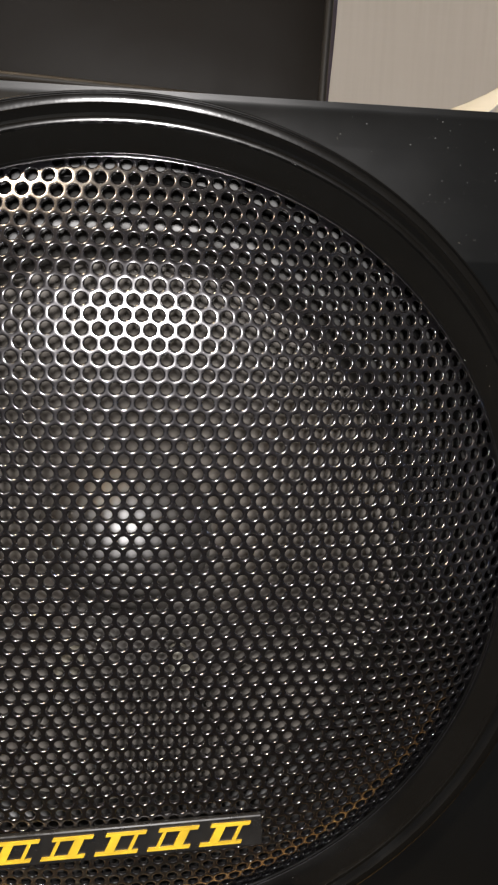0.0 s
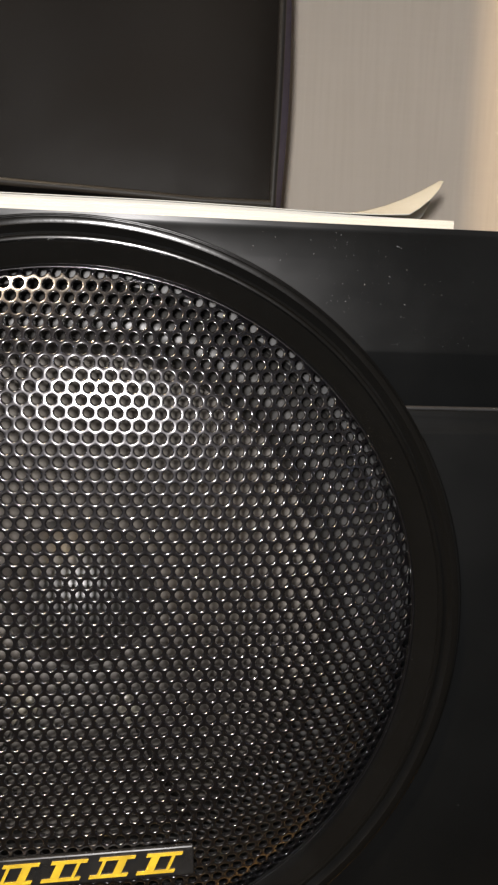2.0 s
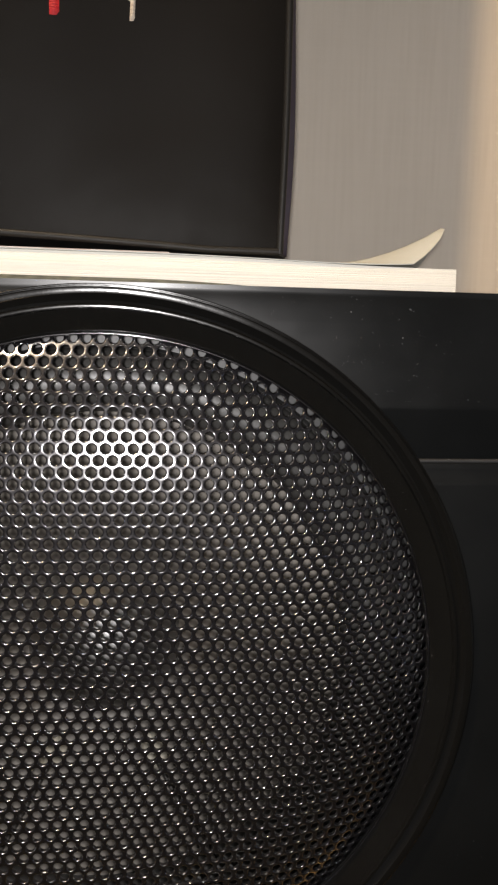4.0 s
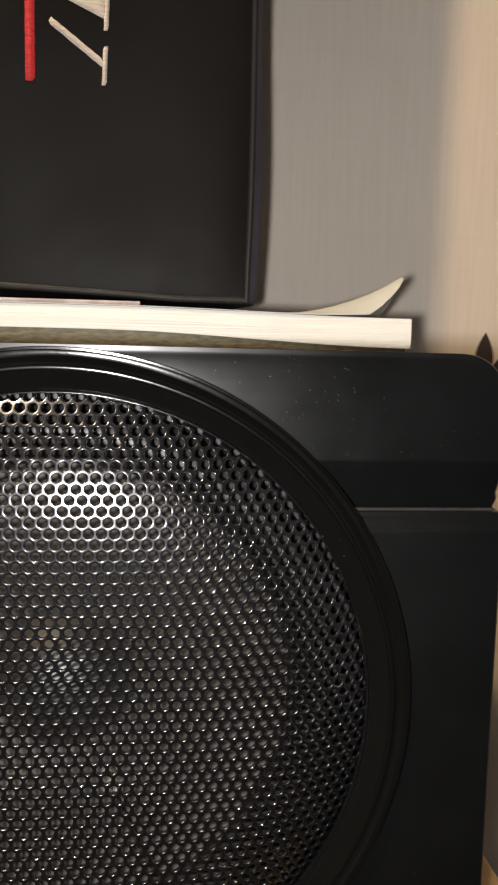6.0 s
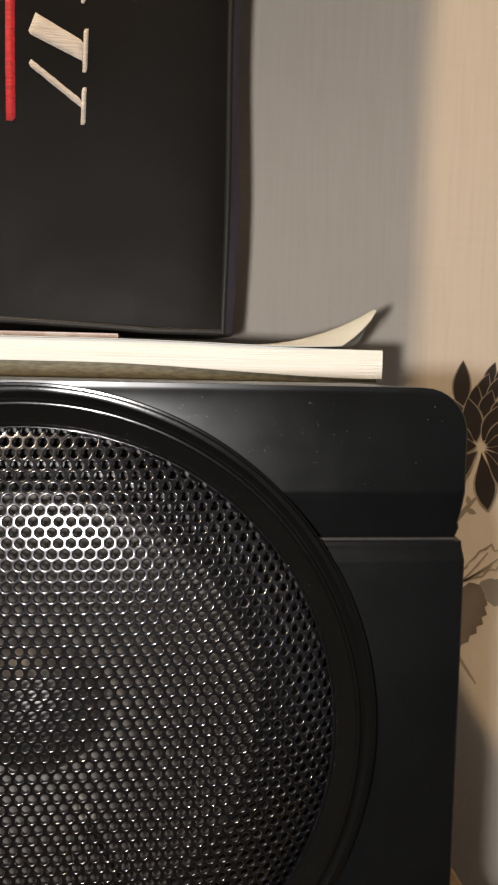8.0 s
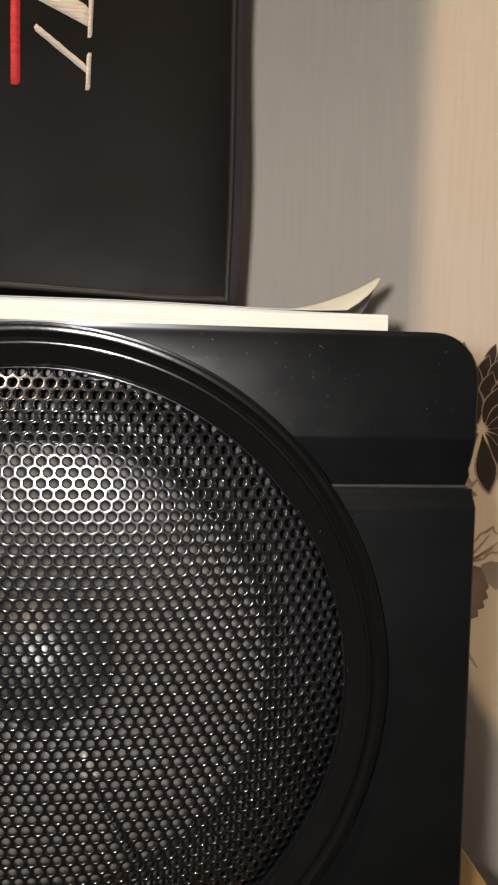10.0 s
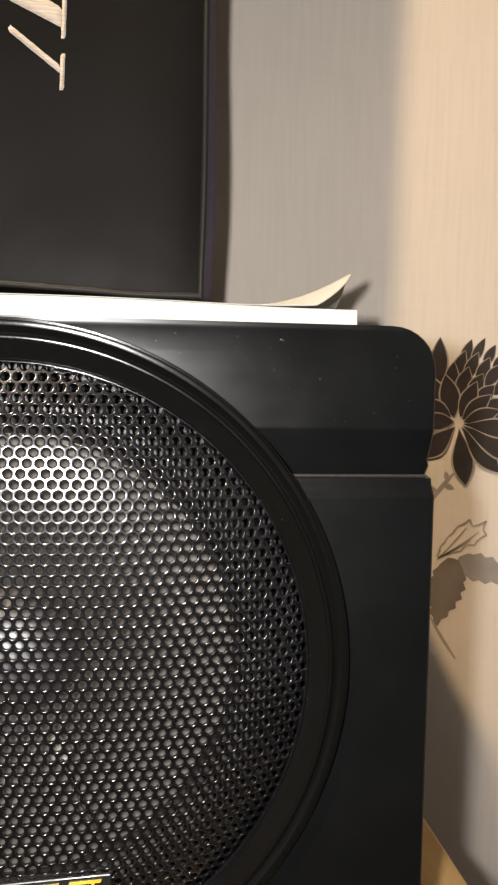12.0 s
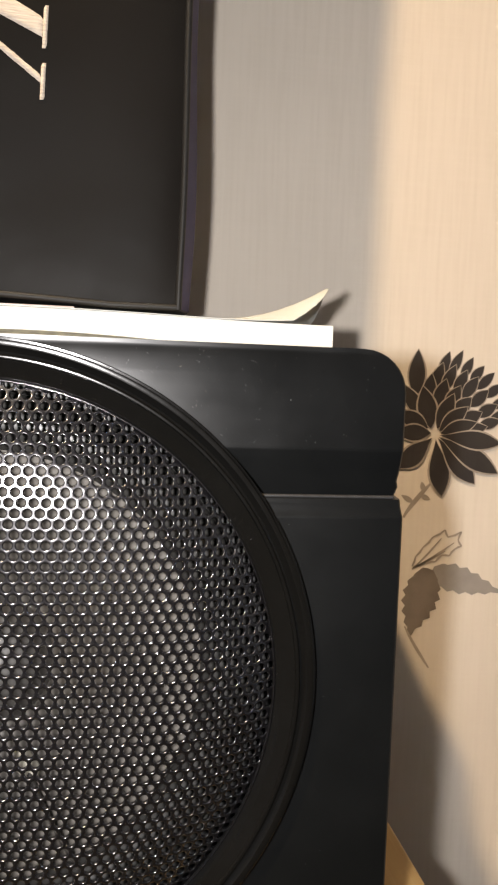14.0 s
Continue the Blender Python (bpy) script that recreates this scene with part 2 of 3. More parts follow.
def wall_flower(cx, cz, size):
    """A chrysanthemum print: open lower petals and rows of scale-like upper ones, each with a pale rim."""
    flower = empty("wallpaper_flower", (cx, WALL_Y, cz))
    tagged(flower, "dark brown chrysanthemum printed on beige wallpaper", "wallpaper print", kind="structure")
    y = -0.00005
    level = 0

    def petal(base, tip, width, bulge=0.45):
        nonlocal level
        yy = y - 0.000012 * level
        level += 1
        b, t = [(size * p[0], size * p[1]) for p in (base, tip)]
        rim_b = (b[0] - 0.01 * (t[0] - b[0]), b[1] - 0.01 * (t[1] - b[1]))
        rim_t = (b[0] + 1.025 * (t[0] - b[0]), b[1] + 1.025 * (t[1] - b[1]))
        printed("petal_rim", [petal_loop(rim_b, rim_t, size * width * 1.2, bulge)], print_vein, yy, flower, "taupe printed rim")
        printed("petal", [petal_loop(b, t, size * width, bulge)], print_dark, yy - 0.000006, flower)

    # small petals of the crown, the far rows first, all leaning to the upper right
    for bx, bz, tx, tz, w in ((0.02, 0.70, 0.14, 1.04, 0.13), (0.14, 0.72, 0.31, 1.06, 0.12), (0.30, 0.70, 0.45, 0.98, 0.12),
                              (0.42, 0.66, 0.60, 0.88, 0.12), (0.52, 0.58, 0.74, 0.80, 0.12), (0.62, 0.48, 0.86, 0.66, 0.12),
                              (0.70, 0.36, 0.98, 0.48, 0.12), (0.72, 0.24, 1.02, 0.30, 0.12)):
        petal((bx, bz), (tx, tz), w)
    for bx, bz, tx, tz, w in ((-0.08, 0.50, 0.06, 0.90, 0.16), (0.06, 0.52, 0.23, 0.88, 0.15), (0.22, 0.50, 0.38, 0.82, 0.15),
                              (0.33, 0.46, 0.53, 0.74, 0.15), (0.44, 0.36, 0.67, 0.58, 0.15), (0.52, 0.24, 0.80, 0.40, 0.15),
                              (0.55, 0.12, 0.86, 0.20, 0.14)):
        petal((bx, bz), (tx, tz), w)
    for bx, bz, tx, tz, w in ((-0.14, 0.34, -0.08, 0.76, 0.18), (0.00, 0.30, 0.11, 0.70, 0.19), (0.12, 0.30, 0.30, 0.62, 0.18),
                              (0.22, 0.24, 0.45, 0.48, 0.18), (0.30, 0.14, 0.60, 0.30, 0.18), (0.34, 0.04, 0.68, 0.12, 0.16)):
        petal((bx, bz), (tx, tz), w)
    for bx, bz, tx, tz, w in ((-0.28, 0.46, -0.27, 1.05, 0.21), (-0.16, 0.20, -0.46, 0.62, 0.18), (-0.06, 0.08, -0.19, 0.60, 0.24),
                              (0.02, 0.08, 0.22, 0.52, 0.2), (0.05, 0.05, 0.41, 0.36, 0.19), (0.07, 0.02, 0.54, 0.17, 0.18),
                              (-0.10, 0.08, -0.50, 0.28, 0.2), (-0.06, 0.02, -0.52, 0.02, 0.2)):
        petal((bx, bz), (tx, tz), w)
    # open lower petals
    for a, ln, w in ((224, 0.62, 0.27), (279, 0.78, 0.28), (312, 0.82, 0.27), (331, 0.97, 0.27), (354, 0.88, 0.24)):
        ca, sa = math.cos(radians(a)), math.sin(radians(a))
        petal((0.06 * ca, 0.06 * sa), (ln * ca, ln * sa), w * 0.92, 1.4)
    return flower


FLOWER = (0.1651, 0.0452 + Z0)
wall_flower(*FLOWER, 0.0350)


def stroke(points, width):
    """A flat brush line along points in the xz plane."""
    left, right = [], []
    for i, (x, z) in enumerate(points):
        x0, z0 = points[max(i - 1, 0)]
        x1, z1 = points[min(i + 1, len(points) - 1)]
        d = math.hypot(x1 - x0, z1 - z0)
        nx, nz = -(z1 - z0) / d, (x1 - x0) / d
        w = width * 0.5 * (0.35 + 0.65 * math.sin(math.pi * (i + 0.5) / len(points)))
        left.append((x + nx * w, z + nz * w))
        right.append((x - nx * w, z - nz * w))
    return left + right[::-1]


def wall_leaves(cx, cz):
    spray = empty("wallpaper_leaves", (cx, WALL_Y, cz))
    tagged(spray, "grey serrated leaves and brown line leaf printed on wallpaper", "wallpaper print", kind="structure")

    def serrated(base, tip, width, teeth, full=0.62):
        """A leaf, broad near its base, with teeth that point to the tip."""
        bx, bz = base
        dx, dz = tip[0] - bx, tip[1] - bz
        length = math.hypot(dx, dz)
        ux, uz = dx / length, dz / length
        up, low = [], []
        n = teeth * 3
        for k in range(1, n):
            s = k / n
            w = width * 0.5 * math.sin(math.pi * s ** full) ** 0.9 * (1.0, 0.9, 0.8)[(k + 1) % 3]
            lag = 0.02 * ((k + 1) % 3)
            up.append((bx + ux * (s - lag) * length - uz * w, bz + uz * (s - lag) * length + ux * w))
            low.append((bx + ux * (s - lag) * length + uz * w * 0.9, bz + uz * (s - lag) * length - ux * w * 0.9))
        return [base] + low + [tip] + up[::-1]

    printed("leaf", [serrated((-0.001, 0.0), (0.033, -0.0090), 0.0140, 6)], print_grey, -0.00004, spray)
    printed("leaf", [serrated((-0.0025, 0.002), (-0.0100, -0.0290), 0.0190, 7, 0.75)], print_brown, -0.00008, spray)
    lines = []
    rim = ((-0.0099, 0.0030), (-0.0085, 0.0072), (-0.0053, 0.0114), (-0.0010, 0.0160), (0.0046, 0.0192), (0.0060, 0.0160), (0.0122, 0.0184),
           (0.0108, 0.0146), (0.0126, 0.0120), (0.0094, 0.0106), (0.0070, 0.0076), (0.0036, 0.0078), (0.0008, 0.0050), (-0.0035, 0.0042), (-0.0099, 0.0016))
    for a, b in zip(rim, rim[1:]):
        bow = ((a[0] + b[0]) / 2 + 0.06 * (b[1] - a[1]), (a[1] + b[1]) / 2 - 0.06 * (b[0] - a[0]))
        lines.append(stroke([a, bow, b], 0.0010))
    for tx, tz in ((0.0030, 0.0155), (0.0090, 0.0135), (0.0050, 0.0098)):
        lines.append(stroke([(-0.0095 + (tx + 0.0095) * k / 6, 0.0022 + (tz - 0.0022) * (k / 6) ** 1.15) for k in range(7)], 0.0009))
    printed("leaf_outline", lines, print_vein, -0.00012, spray, "thin brown line drawing")
    stem = [(-0.012 + 0.012 * k / 8, -0.024 - 0.019 * (k / 8) ** 0.9) for k in range(9)]
    printed("stem", [stroke(stem, 0.0014)], print_vein, -0.00016, spray)
    twig = [(-0.0150 + 0.0115 * k / 8, 0.0245 + 0.0150 * (k / 8) ** 0.85) for k in range(9)]
    printed("stem", [stroke(twig, 0.0022)], print_vein, -0.00004, spray)
    for bx, bz, tx, tz in ((-0.0105, 0.031, -0.0165, 0.0345), (-0.0078, 0.0345, -0.0030, 0.0325), (-0.0062, 0.036, -0.0075, 0.0405)):
        printed("small_leaf", [petal_loop((bx, bz), (tx, tz), 0.0024)], print_vein, -0.00008, spray)
    return spray


wall_leaves(0.1675, -0.016 + Z0)


# ---------------------------------------------------------------- the table
def table():
    t = empty("table", (0, 0, 0))
    tagged(t, "yellowish brown wood-grained table top", "table")
    bm = bmesh.new()
    box(bm, (-0.75, -0.004, -0.022), (0.1198, 0.165, 0.0), 0.0008)
    part("tabletop", bm, wood, t)
    for x in (-0.72, 0.07):
        for y in (0.0, 0.12):
            bm = bmesh.new()
            box(bm, (x, y, FLOOR), (x + 0.04, y + 0.04, -0.0221), 0.002)
            part("leg", bm, wood, t)
    return t


table()


# ---------------------------------------------------------------- the speaker
RG = 0.0635    # edge of the grille
DOME = 0.0083
speaker = empty("loudspeaker", (0, 0, Z0))
tagged(speaker, "black plastic desktop loudspeaker with a round perforated grille", "loudspeaker")


def half_width(z):
    """Right-hand outline of the cabinet front: rounded corners and the notch of the groove."""
    w = 0.0905 if z > 0.044 else 0.0912
    rad = 0.0095
    if z > 0.0729 - rad:
        d = z - (0.0729 - rad)
        w -= rad - math.sqrt(max(rad * rad - d * d, 0))
    if z < -0.0729 + rad * 0.6:
        r2 = rad * 0.6
        d = (-0.0729 + r2) - z
        w -= r2 - math.sqrt(max(r2 * r2 - d * d, 0))
    if 0.0412 <= z <= 0.0512:
        return w - 0.0013 * ((0.0512 - z) / 0.01) ** 2.4
    return w - groove(z) * 0.42


def groove(z):
    """Depth of the channel that runs round the front, at height z."""
    if 0.0412 <= z <= 0.0512:
        return 0.0032 * (0.0512 - z) / 0.01
    if 0.0405 <= z < 0.0412:
        return 0.0014 + 0.0018 * (z - 0.0405) / 0.0007
    if 0.0366 <= z < 0.0405:
        return 0.0014 * (z - 0.0366) / 0.0039
    return 0.0


def cabinet():
    """Lofted from outlines, one for each height, with a softened front edge and a round opening for the driver."""
    bm = bmesh.new()
    zs = [-0.0729 + 0.0057 * (1 - math.cos(math.pi / 2 * k / 5)) for k in range(6)]
    zs += [-0.05, -0.02, 0.01, 0.034, 0.0362, 0.0366, 0.0370, 0.0389, 0.0403, 0.0405, 0.0407, 0.04105, 0.0412, 0.0418, 0.0431, 0.0445, 0.0462, 0.048, 0.0508, 0.0513, 0.0518, 0.057, 0.0634]
    zs += [0.0634 + 0.0095 * math.sin(math.pi / 2 * k / 8) for k in range(1, 9)]
    edge = 0.0011
    rows = []
    for z in zs:
        w, g = half_width(z), groove(z)
        base = 0.0006 if z < 0.04 else 0.0
        e = min(edge, w * 0.5)
        # rear, side, softened edge, front ... mirrored
        pts = [(w - 0.0015, 0.142), (w, 0.0230)]
        pts += [(w, 0.004 + g)]
        pts += [(w - e * (1 - math.cos(a)), base + g + e * (1 - math.sin(a))) for a in (0.0, 0.5, 1.05, math.pi / 2)]
        pts += [(-x, y) for x, y in reversed(pts)]
        rows.append([bm.verts.new((x, y, z)) for x, y in pts])
    n = len(rows[0])
    for a, b in zip(rows, rows[1:]):
        for k in range(n):
            bm.faces.new((a[k], a[(k + 1) % n], b[(k + 1) % n], b[k]))
    bm.faces.new(rows[0])
    bm.faces.new(rows[-1])
    bmesh.ops.recalc_face_normals(bm, faces=bm.faces)
    return bm


shell = part("cabinet", cabinet(), black_plastic, speaker, smooth=25)
for sx in (1, -1):  # fine raised line along the bottom of the groove, greyed to imitate its highlight
    part("groove_glint", tube([(sx * (0.0586 + 0.0304 * k / 12), 0.0021, 0.0409) for k in range(13)], 0.00042, 10), glint_edge, speaker, smooth=60)
# the round hole for the driver
bm = lathe([(0.0, -0.02), (0.0665, -0.02), (0.0665, 0.05), (0.0, 0.05)], 128)
cutter = part("cutter", bm, black_plastic, speaker)
mod = shell.modifiers.new("opening", "BOOLEAN")
mod.object, mod.operation, mod.solver = cutter, "DIFFERENCE", "EXACT"
bpy.context.view_layer.update()
cut = bpy.data.meshes.new_from_object(shell.evaluated_get(bpy.context.evaluated_depsgraph_get()))
shell.modifiers.clear()
shell.data = cut
bpy.data.objects.remove(cutter)
cut.set_sharp_from_angle(angle=radians(25))

# trim ring: flat dark inner collar, bright lip, rounded outer bead
ring_profile = [(0.0662, 0.0045), (0.0651, 0.0026), (0.0637, 0.0016), (0.0636, 0.0010), (0.0639, 0.0007), (0.066, -0.0002), (0.068, -0.0011), (0.0682, -0.0016),
                (0.06830, -0.00175), (0.06860, -0.0018), (0.06885, -0.00175), (0.06901, -0.0014), (0.06909, -0.0008), (0.06958, -0.0006), (0.07065, -0.0013), (0.07081, -0.0015), (0.07131, -0.00158),
                (0.07180, -0.00153), (0.07196, -0.0011), (0.07200, -0.0007), (0.07213, -0.0007), (0.07221, -0.0010), (0.07237, -0.0010), (0.07254, -0.0006), (0.07254, 0.004), (0.06620, 0.0045)]
part("trim_ring", lathe(ring_profile, 160), ring_plastic, speaker, "smooth black trim ring", smooth=40)


# the ring's outer bead, thicker below the groove
for sx in (1, -1):
    pts = []
    for k in range(61):
        a = radians(29.5 - 119.5 * k / 60)
        pts.append((sx * 0.0719 * math.cos(a), -0.0001 - 0.0004 * min(k / 4, 1), 0.0719 * math.sin(a)))
    part("outer_bead", tube(pts, 0.0009, 10), ring_plastic, speaker, smooth=60)


def dome(r):
    return 0.0010 - DOME * (1 - (r / RG) ** 5.5)


def grille():
    """A sheet of six-sided cells, each with a round hole, pressed into a shallow dome."""
    pitch, hole, thick, seg = 0.00242, 0.00083, 0.0008, 18
    verts, faces = [], []
    cell = pitch / math.sqrt(3)

    # rounded lip of each hole: how far out from the hole and how deep
    fillet = [(0.00022 * (1 - math.sin(b)), 0.00030 * (1 - math.cos(b))) for b in (0.0, 0.3, 0.6, 0.95, 1.3, math.pi / 2)]

    def add(x, z, sink):
        verts.append((x, dome(math.hypot(x, z)) + sink, z))
        return len(verts) - 1

    rows = int(RG / (pitch * 0.866)) + 2
    for j in range(-rows, rows + 1):
        for i in range(-rows, rows + 1):
            cx = pitch * (i + 0.5 * (j % 2))
            cz = pitch * 0.8660254 * j
            r = math.hypot(cx, cz)
            if r > RG + 0.0016:
                continue
            solid = r > RG + 0.0004
            outer, back = [], []
            lips = [[] for _ in fillet]
            for k in range(seg):
                a = 2 * math.pi * k / seg
                # the six-sided outline, its corners at every third step
                ux, uz = math.sin(a), math.cos(a)
                s = cell * math.cos(math.pi / 6) / math.cos(a % (math.pi / 3) - math.pi / 6)
                outer.append(add(cx + s * ux, cz + s * uz, 0.0))
                if solid:
                    continue
                for ring, (out, sink) in zip(lips, fillet):
                    ring.append(add(cx + (hole + out) * ux, cz + (hole + out) * uz, sink))
                back.append(add(cx + hole * ux, cz + hole * uz, thick))
            if solid:
                faces.append(tuple(outer))
                continue
            rings = [outer] + lips + [back]
            for ra, rb in zip(rings, rings[1:]):
                for k in range(seg):
                    j2 = (k + 1) % seg
                    faces.append((ra[k], ra[j2], rb[j2], rb[k]))
    me = bpy.data.meshes.new("grille")
    me.from_pydata(verts, [], faces)
    bm = bmesh.new()
    bm.from_mesh(me)
    bmesh.ops.remove_doubles(bm, verts=bm.verts, dist=0.00002)
    bpy.data.meshes.remove(me)
    return bm


part("grille", grille(), grille_metal, speaker, "domed black perforated steel grille", smooth=75)

# the driver behind the grille
part("surround", lathe([(0.0488, 0.0128)] + [(0.0550 + 0.0062 * math.cos(a), 0.0115 - 0.0055 * math.sin(a))
                                            for a in (math.pi * (1 - k / 16) for k in range(17))] + [(0.0622, 0.0100)], 128),
     rubber, speaker, "dark rubber cone surround", smooth=60)
part("basket_rim", lathe([(0.0614, 0.0095), (0.0620, 0.0085), (0.0640, 0.0085), (0.0650, 0.0095), (0.0656, 0.0095), (0.0656, 0.03)], 128), steel, speaker,
     "dark pressed steel rim", smooth=40)


def cone_depth(r):
    """Depth of the cone's gently curved face at a radius."""
    u = (0.0494 - r) / 0.035
    return 0.0120 + 0.0060 * u + 0.0020 * u * u


cone = part("cone", lathe([(0.0135, 0.028)] + [(r, cone_depth(r)) for r in (0.0140 + 0.0354 * k / 14 for k in range(15))], 128),
            cone_paper, speaker, "dark coated speaker cone", smooth=60)
CAP_R, CAP_H = 0.0158, 0.0125
CAP_Y = cone_depth(CAP_R) - CAP_H + 0.0003
BALL = (CAP_R ** 2 + CAP_H ** 2) / (2 * CAP_H)
part("dust_cap", lathe([(0.0, CAP_Y)] + [(BALL * math.sin(a), CAP_Y + BALL * (1 - math.cos(a))) for a in (math.asin(CAP_R / BALL) * k / 14 for k in range(1, 15))], 96),
     cap_paper, cone, "rounded dark dust cap", smooth=60)


def lead(sx):
    """One of the two wires that cross the cone, with the glossy glue that holds it."""
    ax, az = sx * 0.0102, -0.0235
    bm = bmesh.new()
    bmesh.ops.create_uvsphere(bm, u_segments=18, v_segments=10, radius=1.0)
    for v in bm.verts:
        k = 1 + 0.25 * noise.noise(v.co * 2.1 + Vector((sx * 3, 0, 0)))
        v.co = Vector((v.co.x * 0.0026 * k + sx * 0.0012 * (0.2 - v.co.z), v.co.y * 0.0016 * k, v.co.z * 0.0038 * k))
    bmesh.ops.translate(bm, vec=(ax, cone_depth(math.hypot(ax, az)) - 0.0010, az), verts=bm.verts)
    blob = part("glue_blob", bm, glue, cone, "glossy amber glue blob", smooth=80)
    pts = []
    for k in range(25):
        u = k / 24
        x, z = ax + sx * 0.016 * u, az - 0.026 * u
        pts.append((x, cone_depth(math.hypot(x, z)) - 0.0012 - 0.003 * math.sin(math.pi * u), z))
    part("lead_wire", tube(pts, 0.0006, 8), wire_copper, cone, "thin braided lead wire", smooth=60)


for side in (-1, 1):
    lead(side)
part("grille_rim", lathe([(0.0638 + 0.00016 * math.cos(a), 0.0004 + 0.0002 * math.sin(a)) for a in (2 * math.pi * k / 10 for k in range(11))], 160),
     grille_metal, speaker, "thin black rim of the grille", smooth=60)

for sx in (-1, 1):
    for y in (0.02, 0.12):
        bm = lathe([(0.0, 0.0), (0.0055, 0.0), (0.006, 0.0006), (0.006, 0.005), (0.0, 0.005)], 24)
        bmesh.ops.rotate(bm, cent=(0, 0, 0), matrix=Matrix.Rotation(math.pi / 2, 3, "X"), verts=bm.verts)
        bmesh.ops.translate(bm, vec=(sx * 0.075, y, -Z0), verts=bm.verts)
        part("foot", bm, rubber, speaker, "round black rubber foot", smooth=40)


# badge low on the grille: black plate with five gold slanted shapes
def badge():
    bm = bmesh.new()
    box(bm, (-0.0226, -0.0006, -0.0027), (0.0226, 0.0005, 0.0027), 0.0003)
    plate = part("badge", bm, badge_black, speaker, "black plate with gold slanted shapes")
    slope = math.atan(5.5 * DOME * 0.0425 ** 4.5 / RG ** 5.5)
    plate.matrix_local = Matrix.Translation((0.0004, dome(0.0425) - 0.0009, -0.0425)) @ Matrix.Rotation(-slope, 4, "X") @ Matrix.Rotation(radians(-2.4), 4, "Y")
    h, lean = 0.0018, 0.0009

    def sh(x, z):
        return (x + lean * z / h, z)

    def bar(bm, xa, xb, za, zb, deep):
        slab(bm, [sh(xa, za), sh(xb, za), sh(xb, zb), sh(xa, zb)], -0.0006, deep)

    for k in range(5):
        x0 = -0.0208 + 0.00845 * k
        bm = bmesh.new()
        t = 0.0005
        bar(bm, x0, x0 + 0.0068, -h, -h + t, 0.0004)
        bar(bm, x0 + 0.0004, x0 + 0.0068, h - t, h, 0.0004)
        thick, thin = ((0.0014, 0.0029), (0.0051, 0.0057)) if k % 2 == 0 else ((0.0040, 0.0055), (0.0012, 0.0018))
        bar(bm, x0 + thick[0], x0 + thick[1], -h + t * 0.9, h - t * 0.9, 0.00035)
        bar(bm, x0 + thin[0], x0 + thin[1], -h + t * 0.9, h - t * 0.9, 0.00035)
        part("gold_shape", bm, gold_paint, plate, "plain gold slanted shape")


badge()


# ---------------------------------------------------------------- the book on the speaker
BOOK_Z = Z0 + 0.0731
book = empty("book", (0, 0, BOOK_Z))
tagged(book, "thick cream paperback manual with a curled cover corner", "book")
BX0, BX1, BY0, BY1 = -0.125, 0.0907, 0.0665, 0.128


def book_ease(x):
    s = min(max((0.088 - x) / 0.085, 0), 1)
    return s * s * (3 - 2 * s)


def book_low(x):
    """Height of the bowed back part under the bright pages."""
    return 0.0010 + 0.0032 * book_ease(x)


def book_top(x):
    return 0.0092 + 0.0013 * book_ease(x)


def sheet(zf, thick, nx=44, ny=14, y0=BY0, y1=BY1, x0=BX0, x1=BX1):
    bm = bmesh.new()
    grid = []
    for side in (0, 1):
        grid.append([[bm.verts.new((x0 + (x1 - x0) * i / nx, y0 + (y1 - y0) * j / ny,
                                    zf(x0 + (x1 - x0) * i / nx, y0 + (y1 - y0) * j / ny) + side * thick)) for j in range(ny + 1)] for i in range(nx + 1)])
    for i in range(nx):
        for j in range(ny):
            for g in grid:
                bm.faces.new((g[i][j], g[i + 1][j], g[i + 1][j + 1], g[i][j + 1]))
    for i in range(nx):
        for j in (0, ny):
            bm.faces.new((grid[0][i][j], grid[0][i + 1][j], grid[1][i + 1][j], grid[1][i][j]))
    for j in range(ny):
        for i in (0, nx):
            bm.faces.new((grid[0][i][j], grid[0][i][j + 1], grid[1][i][j + 1], grid[1][i][j]))
    return bm


def pages():
    bm = bmesh.new()
    n = 44
    rows = []
    for i in range(n + 1):
        x = BX0 + 0.0005 + (BX1 - BX0 - 0.001) * i / n
        h, low = book_top(x), book_low(x) + 0.00005
        rows.append([bm.verts.new((x, y, z)) for y, z in ((BY0 + 0.0004, low), (BY0 + 0.0002, (h + low) * 0.5), (BY0 + 0.0004, h), (BY1, h), (BY1, low))])
    for a, b in zip(rows, rows[1:]):
        for k in range(5):
            bm.faces.new((a[k], a[(k + 1) % 5], b[(k + 1) % 5], b[k]))
    bm.faces.new(rows[0])
    bm.faces.new(rows[-1])
    return bm


def curled(x, y):
    s = max(0.0, (x - 0.040) / 0.05)
    q = min(max((y - 0.0665) / 0.019, 0), 1) / (1 + max(0.0, (y - 0.0865) / 0.012) ** 2)
    return book_top(x) + 0.0001 + 0.0128 * s ** 2.6 * (0.06 + 0.94 * q ** 1.1)


part("page_block", pages(), paper_edge, book, "white page edges")
bm = sheet(lambda x, y: 0.0, 0.0003, 44, 4, BY0 + 0.0008, BY1, BX0, BX1 - 0.002)
for v in bm.verts:  # bowed filling under the pages
    if v.co.z > 0.0001:
        v.co.z = book_low(v.co.x)
part("back_cover", bm, olive_cover, book, "olive grey back cover, bowed under the pages")
bm = sheet(curled, 0.00025)
for v in bm.verts:  # the loose corner has drawn back where it lies low
    u = max(0.0, (v.co.x - 0.04) / (BX1 - 0.04))
    v.co.x += u * (0.0022 * min((v.co.y - BY0) / 0.019, 1.0) - 0.0125 * max(1 - (v.co.y - BY0) / 0.018, 0) ** 1.3)
